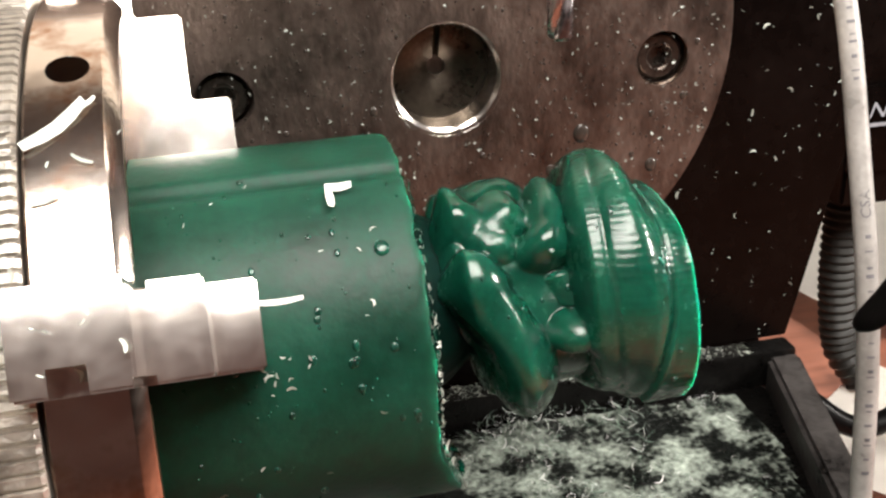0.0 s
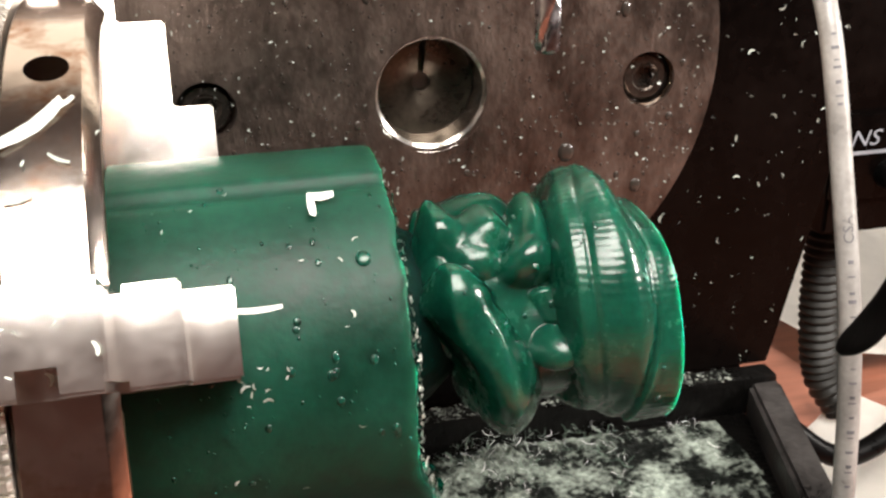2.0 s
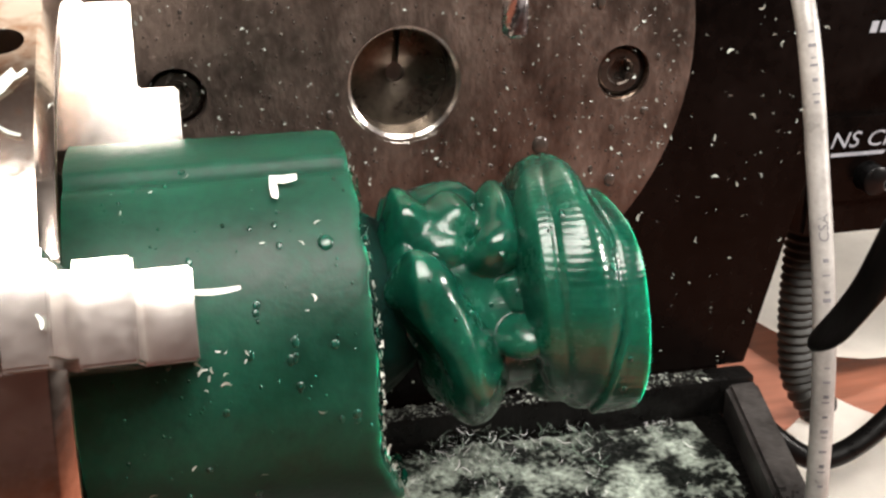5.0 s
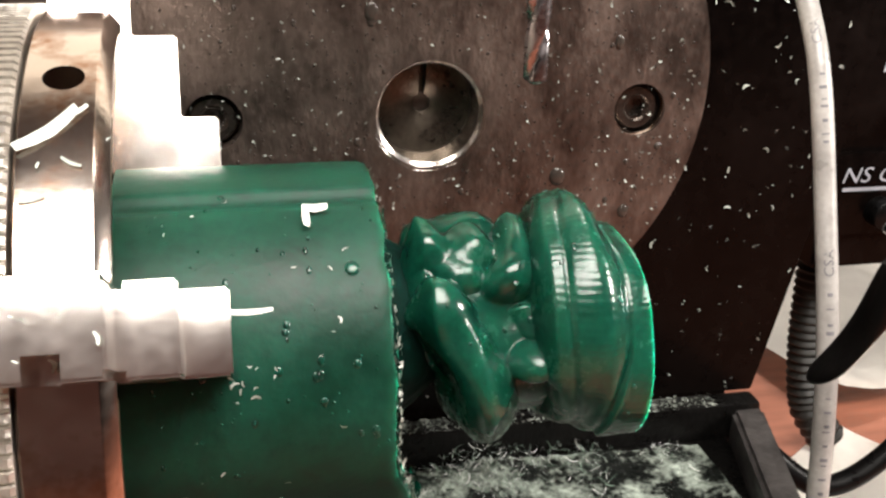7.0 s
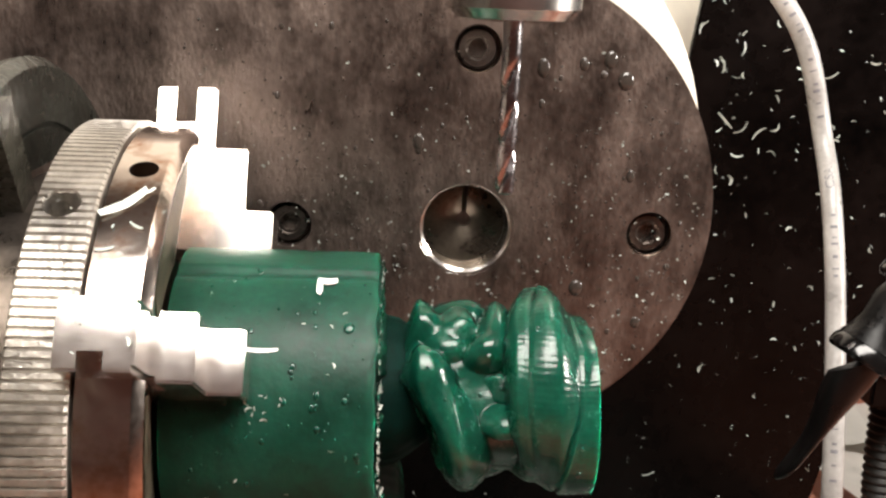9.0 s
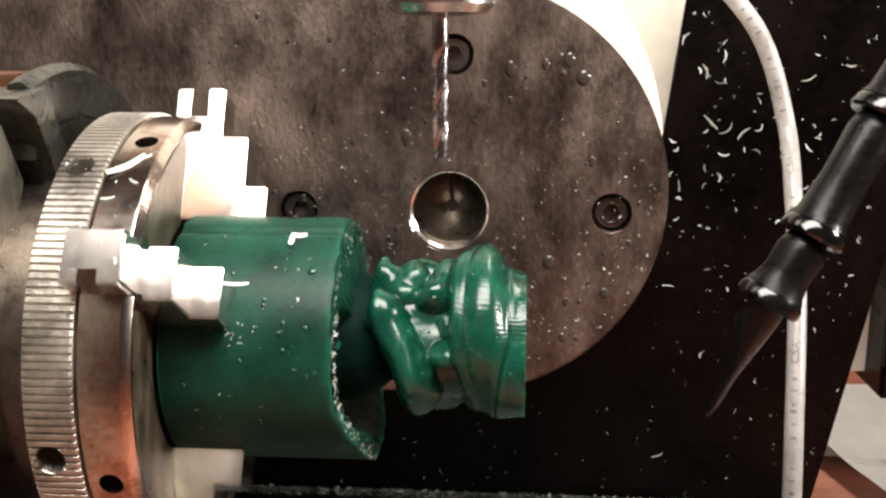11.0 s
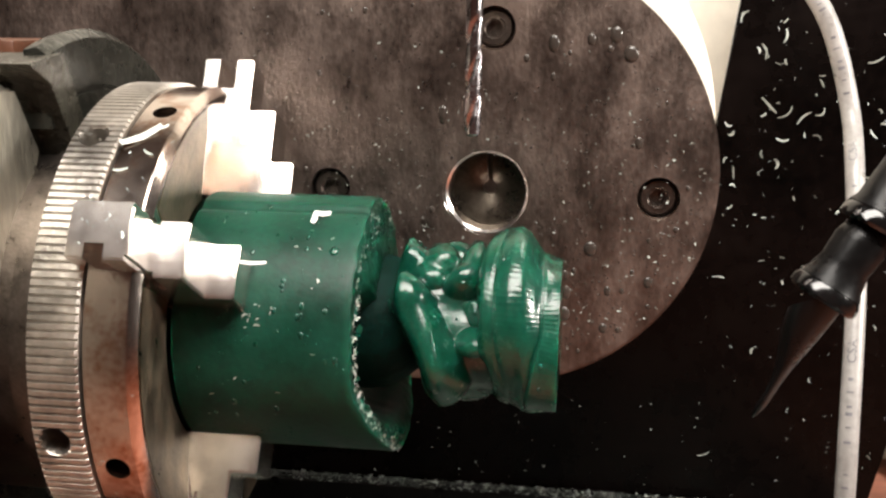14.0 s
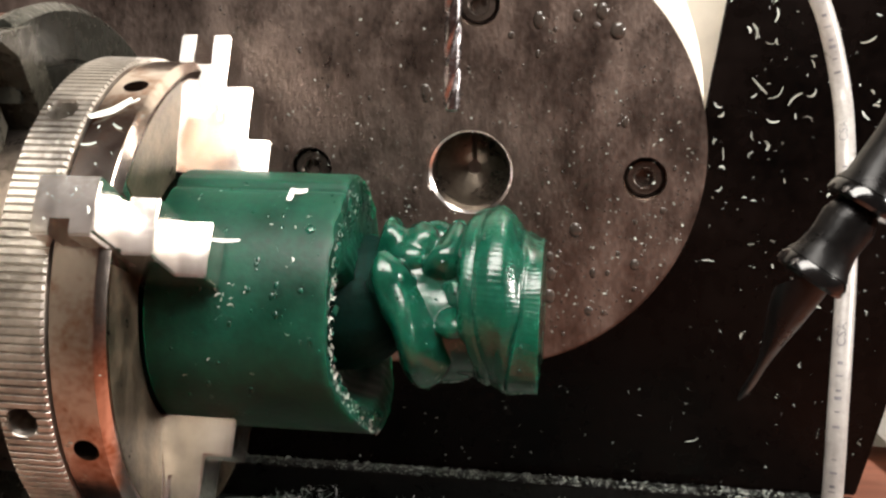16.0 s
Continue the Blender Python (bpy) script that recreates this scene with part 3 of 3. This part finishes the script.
for r, q in zip(rings, rings[1:]):
    for n in range(24):
        bm.faces.new((r[n], r[(n + 1) % 24], q[(n + 1) % 24], q[n]))
bm.faces.new(rings[0]), bm.faces.new(rings[-1])
bmesh.ops.recalc_face_normals(bm, faces=bm.faces)
part("nozzle", bm, HOSE, t, "tapered flat black nozzle")

# ---- cable ----
t = thing("signal_cable", (8.3, 2, 0), "grey-white round cable with faded printed lettering", "cable")
CABLE_LINE = [(5.4, 3.0, 21.2), (6.75, 2.9, 19.95), (7.60, 2.85, 18.7), (8.2, 2.85, 16.8), (8.2, 1.8, 15.3), (8.22, 0.9, 13.0), (7.97, -0.66, 9.5), (7.95, -1.4, 5.0), (8.4, -1.6, 0.3)]
part("sheath", tube(CABLE_LINE, 0.22, 20), CABLE, t)


def on_cable(k, s, side):
    """A point on the sheath, s along from bend k, side across it."""
    p, q = Vector(CABLE_LINE[k]), Vector(CABLE_LINE[k + 1])
    w = (p - q).normalized()
    n = (Vector((-0.35, -1, 0.15)) - w * w.dot(Vector((-0.35, -1, 0.15)))).normalized()
    b = w.cross(n)
    g = -side / 0.24
    L = (p - q).length
    u = s / L
    o = Vector(CABLE_LINE[max(k - 1, 0)])
    e = Vector(CABLE_LINE[k + 2])
    mid = 0.5 * (2 * p + (q - o) * u + (2 * o - 5 * p + 4 * q - e) * u * u + (3 * p - o - 3 * q + e) * u ** 3)
    return mid + 0.226 * (math.cos(g) * n - math.sin(g) * b)


def lettered(words, k, s, size):
    data = bpy.data.curves.new("print", "FONT")
    data.body, data.size, data.align_y = words, size, "CENTER"
    data.resolution_u = 3
    ob = new("print", data)
    bpy.context.view_layer.update()
    mesh = bpy.data.meshes.new_from_object(ob.evaluated_get(bpy.context.evaluated_depsgraph_get()))
    bpy.data.objects.remove(ob)
    bm = bmesh.new()
    bm.from_mesh(mesh)
    bmesh.ops.triangulate(bm, faces=bm.faces)
    for v in bm.verts:
        v.co = on_cable(k, s - v.co.x, -v.co.y)
    return bm


def bar(k, s, length, height):
    bm = bmesh.new()
    n = 4
    rows = [[bm.verts.new(on_cable(k, s + length * u, height * (m / n - 0.5))) for m in range(n + 1)] for u in (0, 1)]
    for m in range(n):
        bm.faces.new((rows[0][m], rows[0][m + 1], rows[1][m + 1], rows[1][m]))
    return bm


for k, s in ((3, 1.5), (5, 1.9)):
    part("lettering", lettered("CSA", k, s, 0.30), INK, t, "faded grey printed letters CSA")
for k, s0, n in ((1, 0.3, 4), (2, 0.2, 6), (4, 0.2, 7), (5, 2.2, 6), (6, 0.3, 12)):
    for j in range(n):
        part("print_bar", bar(k, s0 + 0.24 * j + 0.05 * (j % 3), 0.03 + 0.02 * ((j * 7 + k) % 3), 0.11 + 0.05 * (j % 2)), INK, t)

# ---- right-hand clutter ----
t = thing("corrugated_loom", (15, 10, 0), "dusty black corrugated cable loom", "cable loom")
part("tube", tube([(14.6, 10.7, 11.0), (14.7, 10.4, 8.7), (14.72, 10.3, 6.5), (14.8, 10.2, 4.0), (15.1, 10.0, 1.9), (15.8, 9.6, 0.75)], 0.66, 24, wave=lambda k: 0.58 + 0.06 * math.cos(k * 0.9)), LOOM, t, "ribbed black tube")
t = thing("control_box", (16, 8.5, 0), "black plastic control box with white printed labels", "control box")
line = [(12.6, 8.1), (30, 8.1), (30, 24), (14.1, 24), (12.55, 11.65), (12.65, 11.5)]
part("housing", beveled(extruded(line, 7.5, 12.5, lambda u, v, w: Vector((u, w, v))), 0.1), BLACK, t)
part("leg", box(26, 28, 8.5, 11.5, 0, 8.2, 0.1), BLACK, t)
strip = part("label_strip", box(12.6, 29.8, 7.25, 7.48, 9.2, 11.6, 0.05), BLACK, t, "raised black strip with white print")
data = bpy.data.curves.new("lettering", "FONT")
data.body, data.size, data.shear, data.resolution_u = "NS CN", 0.62, 0.25, 3
ob = new("lettering", data)
bpy.context.view_layer.update()
mesh = bpy.data.meshes.new_from_object(ob.evaluated_get(bpy.context.evaluated_depsgraph_get()))
bpy.data.objects.remove(ob)
bm = bmesh.new()
bm.from_mesh(mesh)
for v in bm.verts:
    v.co = Vector((12.9 + v.co.x * 1.15, 7.24, 10.75 + v.co.y))
part("lettering", bm, PRINT, strip, "white slanted letters NS CN", smooth=0)
part("print_bar", extruded([(13.0, 10.5), (14.6, 10.5), (14.65, 10.6), (13.0, 10.6)], 7.235, 7.249, lambda u, v, q: Vector((u, q, v))), PRINT, strip, "white print")
for x in (13.75, 14.05, 14.4):
    part("print_bar", extruded([(x, 13.75), (x + 0.2, 13.75), (x + 0.25, 14.05), (x + 0.05, 14.05)], 7.485, 7.499, lambda u, v, q: Vector((u, q, v))), PRINT, t, "white print")
for x, z in ((14.2, 9.9), (16.5, 9.9), (15.0, 12.6)):
    part("knob", turned([(0.0, 0.42), (0.5, 0.40), (0.55, 0.34)], (0, -1, 0), (x, 7.5 if z > 11 else 7.25, z), 32), HOSE, t)
t = thing("power_lead", (15, 6, 0), "thick black rubber lead looping over the bench", "lead")
part("sheath", tube([(10.4, 7.0, 3.4), (11.4, 6.6, 2.9), (13.0, 5.6, 2.0), (15.5, 6.0, 2.9), (18, 7.0, 5.2)], 0.32, 16), HOSE, t)


def paper(x0, y0, w, d, turn, lift, label):
    t = thing("paper_sheet", (x0, y0, 0), label, "paper")
    bm = bmesh.new()
    c, q = math.cos(radians(turn)), math.sin(radians(turn))
    rows = []
    for k in range(15):
        row = []
        for n in range(13):
            u, v = w * (k / 14 - 0.5), d * (n / 12 - 0.5)
            z = 0.12 + lift * ((2 * k / 14 - 1) ** 4 + 0.6 * (2 * n / 12 - 1) ** 4) + 0.12 * noise.noise((u * 0.3, v * 0.3, x0)) + 0.1
            row.append(bm.verts.new((x0 + c * u - q * v, y0 + q * u + c * v, z)))
        rows.append(row)
    for a, b in zip(rows, rows[1:]):
        for n in range(12):
            bm.faces.new((a[n], a[n + 1], b[n + 1], b[n]))
    bmesh.ops.solidify(bm, geom=bm.faces, thickness=0.02)
    part("sheet", bm, PAPER, t)


paper(25, 19.8, 18, 13, 12, 0.8, "crumpled white paper lying on the workbench")
paper(15.4, 6.3, 6.5, 6, 35, 0.5, "small curled white paper slip on the workbench")
paper(16.5, 27, 9, 11, -8, 0.5, "cream paper sheet beside the machine")

# ---- shavings, droplets ----


def shaving(bm, p, across, along, normal, length, width, curl):
    """One thin curled strip of wax on a surface."""
    n, rows = 5, []
    for k in range(n):
        u = k / (n - 1) - 0.5
        mid = p + along * (length * u) + across * (curl * length * (4 * u * u - 0.5)) + normal * (0.012 + 0.5 * width * abs(u))
        w = width * (1 - 1.4 * u * u)
        rows.append((bm.verts.new(mid - across * w * 0.5), bm.verts.new(mid + across * w * 0.5 + normal * width * 0.35)))
    for r, q in zip(rows, rows[1:]):
        bm.faces.new((r[0], r[1], q[1], q[0]))


def scatter(name, label, spots, size, seed, mat=None, slim=(0.12, 0.35)):
    """Loose strips at places given as (point, normal)."""
    rng = random.Random(seed)
    bm = bmesh.new()
    for p, normal in spots:
        g = rng.uniform(0, 2 * math.pi)
        ref = Vector((1, 0, 0)) if abs(normal.x) < 0.8 else Vector((0, 0, 1))
        u = (ref - normal * ref.dot(normal)).normalized()
        v = normal.cross(u)
        along = u * math.cos(g) + v * math.sin(g)
        L = size * rng.uniform(0.3, 1.0) * (1.6 if rng.random() < 0.15 else 1)
        shaving(bm, p, normal.cross(along), along, normal, L, L * rng.uniform(*slim), rng.uniform(-0.35, 0.35))
    ob = part(name, bm, mat or SHAVING)
    return tagged(ob, label, "shavings", kind="stuff")


rng = random.Random(4)
spots = [(Vector((rng.uniform(5.7, 11.5), 5.69, rng.gauss(16.0, 3.6))), Vector((0, -1, 0))) for k in range(95)]
spots = [(p, n) for p, n in spots if 5.6 < p.z < 21 and 5.6 + 0.1 * (p.z - 16) < p.x < 10.1 + 0.2 * (p.z - 5.5)]
fine = [(Vector((rng.uniform(-4, 11.5), 5.69, rng.uniform(5.6, 20))), Vector((0, -1, 0))) for k in range(420)]
fine = [(p, n) for p, n in fine if p.x < 10.1 + 0.2 * (p.z - 5.5) and (p.x > 5.7 + 0.1 * (p.z - 16) or p.z < 9)]
scatter("panel_specks", "fine pale specks on the black panel", fine, 0.07, 11)
scatter("panel_shavings", "pale wax shavings stuck to the black panel", spots, 0.19, 1)
CURLS = ((6.0, 19.0), (6.6, 18.1), (7.0, 17.8), (7.1, 18.5), (6.8, 16.7), (7.25, 16.5), (7.7, 16.4), (7.2, 15.8),
         (6.7, 15.4), (6.0, 14.9), (8.1, 17.3), (9.5, 16.0), (6.9, 12.5), (5.8, 12.0), (5.7, 6.8), (8.1, 15.9), (9.4, 17.9))
scatter("panel_curls", "long pale wax curls stuck to the black panel", [(Vector((x, 5.68, z)), Vector((0, -1, 0))) for x, z in CURLS], 0.48, 21, None, (0.06, 0.14))
spots = [(Vector((rng.uniform(-9, 9), 5.3 + rng.uniform(-0.3, 0.35), 5.455)), Vector((0, 0, 1))) for k in range(1500)]
scatter("rim_shavings", "fine pale shavings along the tray rim", spots, 0.10, 2)
spots = []
while len(spots) < 8000:
    x, y = rng.uniform(-8, 9), rng.uniform(-6, 4.9)
    heap = noise.noise((x * 0.55, y * 0.55, 7)) + 0.25 * noise.noise((x * 1.7, y * 1.7, 3))
    if heap > -0.15 and x < 7.2 + (y + 1) * 0.22 - 0.2 and rng.random() < 0.25 + heap * 1.6:
        tilt = Vector((rng.gauss(0, 0.7), rng.gauss(0, 0.7), 1)).normalized()
        spots.append((Vector((x, y, 4.48 + rng.random() * max(0.04, heap + 0.2) * 0.75)), tilt))
bed = bmesh.new()
rows = [[bed.verts.new((-8 + 0.14 * k, -6 + 0.14 * n, 4.47 + 0.3 * max(0.05, noise.noise(((-8 + 0.14 * k) * 0.55, (-6 + 0.14 * n) * 0.55, 7)) + 0.3)
         * (0.6 + 0.6 * noise.noise((k * 0.9, n * 0.9, 1))))) for n in range(78)] for k in range(118) ]
for k, (r, q) in enumerate(zip(rows, rows[1:])):
    for n in range(77):
        if q[n + 1].co.x < 7.6 + (max(r[n].co.y, -1) + 1) * 0.25:
            bed.faces.new((r[n], q[n], q[n + 1], r[n + 1]))
tagged(part("mulch_bed", bed, MULCH_BED, smooth=80), "matted wet wax mulch lying in the black tray", "wax mulch", kind="stuff")
scatter("tray_shavings", "heaps of wet pale green wax shavings in the tray", spots, 0.26, 3, MULCH, (0.03, 0.08))
spots = []
for k in range(26):
    a, x = rng.gauss(JAW + 10, 40), rng.uniform(-6.4, -4.5)
    spots.append((radial(a, x, 4.43 if x > -5.55 else 4.49), out(a)))
# on the rod the pale strips also stand in for sparkling droplets
for k in range(26):
    a, x = rng.uniform(-40, 130), rng.uniform(-4.4, -1.9)
    spots.append((radial(a, x, 2.385), out(a)))
for k in range(14):
    j, w = rng.randrange(2), rng.uniform(-0.4, 0.4)
    spots.append((radial(JAW + 90 * j, rng.uniform(-5.6, -4.7), 5.04, w), out(JAW + 90 * j)))
for k in range(9):
    a, x = JAW - 13 + rng.gauss(0, 4), rng.gauss(-3.45, 0.12)
    spots.append((radial(a, x, 2.39), out(a)))
scatter("shavings_and_glints", "small wax shavings on chuck and rod, some put in as droplet glints", spots, 0.085, 5)
# rough crumbs on the cut end of the rod, the pale ones coloured as their glints
spots = []
for k in range(620):
    a = rng.uniform(-80, 130)
    r = 2.37 - (0.42 if a < 60 else 0.9) * rng.random() ** 1.5
    spots.append((radial(a, -1.74 + flare(a, r) + 0.03 * rng.random(), r), (Vector((1, 0, 0)) + out(a) * rng.uniform(-0.4, 0.4)).normalized()))
rim = []
for k in range(110):
    a = rng.uniform(-60, 30)
    rim.append((radial(a, -1.73 + flare(a, 2.3) + 0.05 * rng.random(), 2.36 - 0.22 * rng.random()), (Vector((1, 0, 0)) + out(a) * rng.uniform(0, 0.8)).normalized()))
scatter("rim_glint_crumbs", "wax crumbs along the cut rim of the rod, glints put in as white", rim, 0.10, 16, None, (0.15, 0.4))
bm = bmesh.new()
for a, x, size, lean in ((57, -5.22, 0.75, 0.9), (60, -4.98, 0.3, 0.7), (52, -5.0, 0.22, -0.6), (47, -5.35, 0.25, 0.2)):
    g = (Vector((1, 0, 0)) + lean * (out(a + 2) - out(a)).normalized()).normalized()
    shaving(bm, radial(a, x, 4.42), out(a).cross(g), g, out(a), size, size * 0.16, 0.06)
tagged(part("chuck_shavings", bm, SHAVING), "long pale wax shavings lying on the chuck body", "shavings", kind="stuff")
scatter("end_glint_crumbs", "crumbs on the cut end of the wax rod, glints put in as white", spots[:200], 0.09, 6)
scatter("green_crumbs", "torn green crumbs on the cut end of the wax rod", [(p, n) for p, n in spots[280:] if math.hypot(p.y - AX[0], p.z - AX[1]) < 2.2], 0.14, 8, WET_WAX, (0.3, 0.7))


def droplets(name, label, spots, seed, mat):
    """Beads of liquid on surfaces: (point, normal, radius)."""
    bm = bmesh.new()
    rng = random.Random(seed)
    for p, normal, r in spots:
        turn = normal.to_track_quat("Z", "Y").to_matrix().to_4x4()
        m = Matrix.Translation(p) @ turn @ Matrix.Diagonal((r, r * rng.uniform(1.0, 1.6), r * 0.34, 1))
        bmesh.ops.create_icosphere(bm, subdivisions=2 if r > 0.03 else 1, radius=1.0, matrix=m)
    return tagged(part(name, bm, mat, smooth=180), label, "droplets", kind="stuff")


spots = []
while len(spots) < 300:
    x, z = rng.uniform(-6, 4.9), rng.uniform(10.8, 20)
    if math.hypot(x - 0.1, z - 15.42) < 4.7 or x < 0:
        if math.hypot(x, z - 15.02) > 1.15 and all(math.hypot(x - u, z - v) > 0.6 for u, v in ((3.68, 15), (0, 18.62), (-3.68, 15))):
            spots.append((Vector((x, 0.0, z)), Vector((0, -1, 0)), 0.014 + 0.07 * rng.random() ** 7))
for x, z, r in ((2.24, 13.82, 0.15), (2.95, 18.1, 0.17), (2.5, 18.2, 0.08), (-1.1, 16.6, 0.08), (1.75, 12.8, 0.1), (1.9, 13.3, 0.06), (2.1, 18.4, 0.10), (2.62, 18.5, 0.14), (1.3, 18.3, 0.13), (1.72, 12.3, 0.14), (2.6, 12.0, 0.10), (1.7, 13.2, 0.10), (3.55, 13.1, 0.11), (3.2, 16.2, 0.09), (-1.1, 16.75, 0.12)):
    spots.append((Vector((x, 0.0, z)), Vector((0, -1, 0)), r))
while len(spots) < 1500:
    x, z = rng.uniform(-6, 4.9), rng.gauss(14, 2.6)
    if 10.7 < z < 20 and (math.hypot(x - 0.1, z - 15.42) < 4.7 or x < 0) and math.hypot(x, z - 15.02) > 1.15:
        spots.append((Vector((x, 0.0, z)), Vector((0, -1, 0)), rng.uniform(0.009, 0.024)))
# pale specks put in for the sparkle on the wet plate
specks = []
while len(specks) < 520:
    x, z = rng.uniform(-6, 4.8), rng.gauss(13.6, 2.4)
    if 10.8 < z < 20 and (math.hypot(x - 0.1, z - 15.42) < 4.75 or x < 0) and math.hypot(x, z - 15.02) > 1.05:
        specks.append((Vector((x, -0.004, z)), Vector((0, -1, 0))))
scatter("plate_glints", "tiny pale specks painted as glints on the wet plate", specks, 0.055, 12, None, (0.25, 0.6))
droplets("plate_droplets", "clear coolant beads on the steel plate", spots, 1, WATER)
spots = []
for k in range(150):
    a, x = rng.uniform(-50, 125), rng.uniform(-4.5, -1.85)
    spots.append((radial(a, x, 2.378), out(a), 0.012 + 0.045 * rng.random() ** 5))
for a, x, r in ((47, -2.18, 0.09), (30, -3.0, 0.045), (10, -2.6, 0.05), (20, -2.2, 0.05)):
    spots.append((radial(a, x, 2.378), out(a), r))
for k in range(70):
    a, x = rng.uniform(-70, 120), rng.uniform(-1.2, 1.7)
    spots.append((radial(a, x, head_radius(x, a), 0, HEAD), out(a), 0.012 + 0.035 * rng.random() ** 3))
droplets("wax_droplets", "clear coolant beads on the green wax", spots, 2, WET_WAX)

# a bent chip standing on the rod and a splinter on the jaw
bm = bmesh.new()
shaving(bm, radial(67, -2.54, 2.43), (radial(66, 0, 1) - radial(60, 0, 1)).normalized(), Vector((1, 0, 0)), out(67), 0.30, 0.09, 0.02)
shaving(bm, radial(63.5, -2.66, 2.43), Vector((-1, 0, 0)), (radial(66, 0, 1) - radial(60, 0, 1)).normalized(), out(63.5), 0.30, 0.09, 0.02)
tagged(part("bent_chip", bm, PAPER), "pale bent wax chip lying on the green rod", "chip")
bm = bmesh.new()
shaving(bm, radial(JAW + 4, -3.42, 2.9), (out(JAW + 60) - out(JAW)).normalized(), Vector((1, -0.05, 0)), out(JAW), 0.55, 0.07, 0.05)
tagged(part("splinter", bm, PAPER), "thin pale wax splinter caught on a jaw tip", "chip")
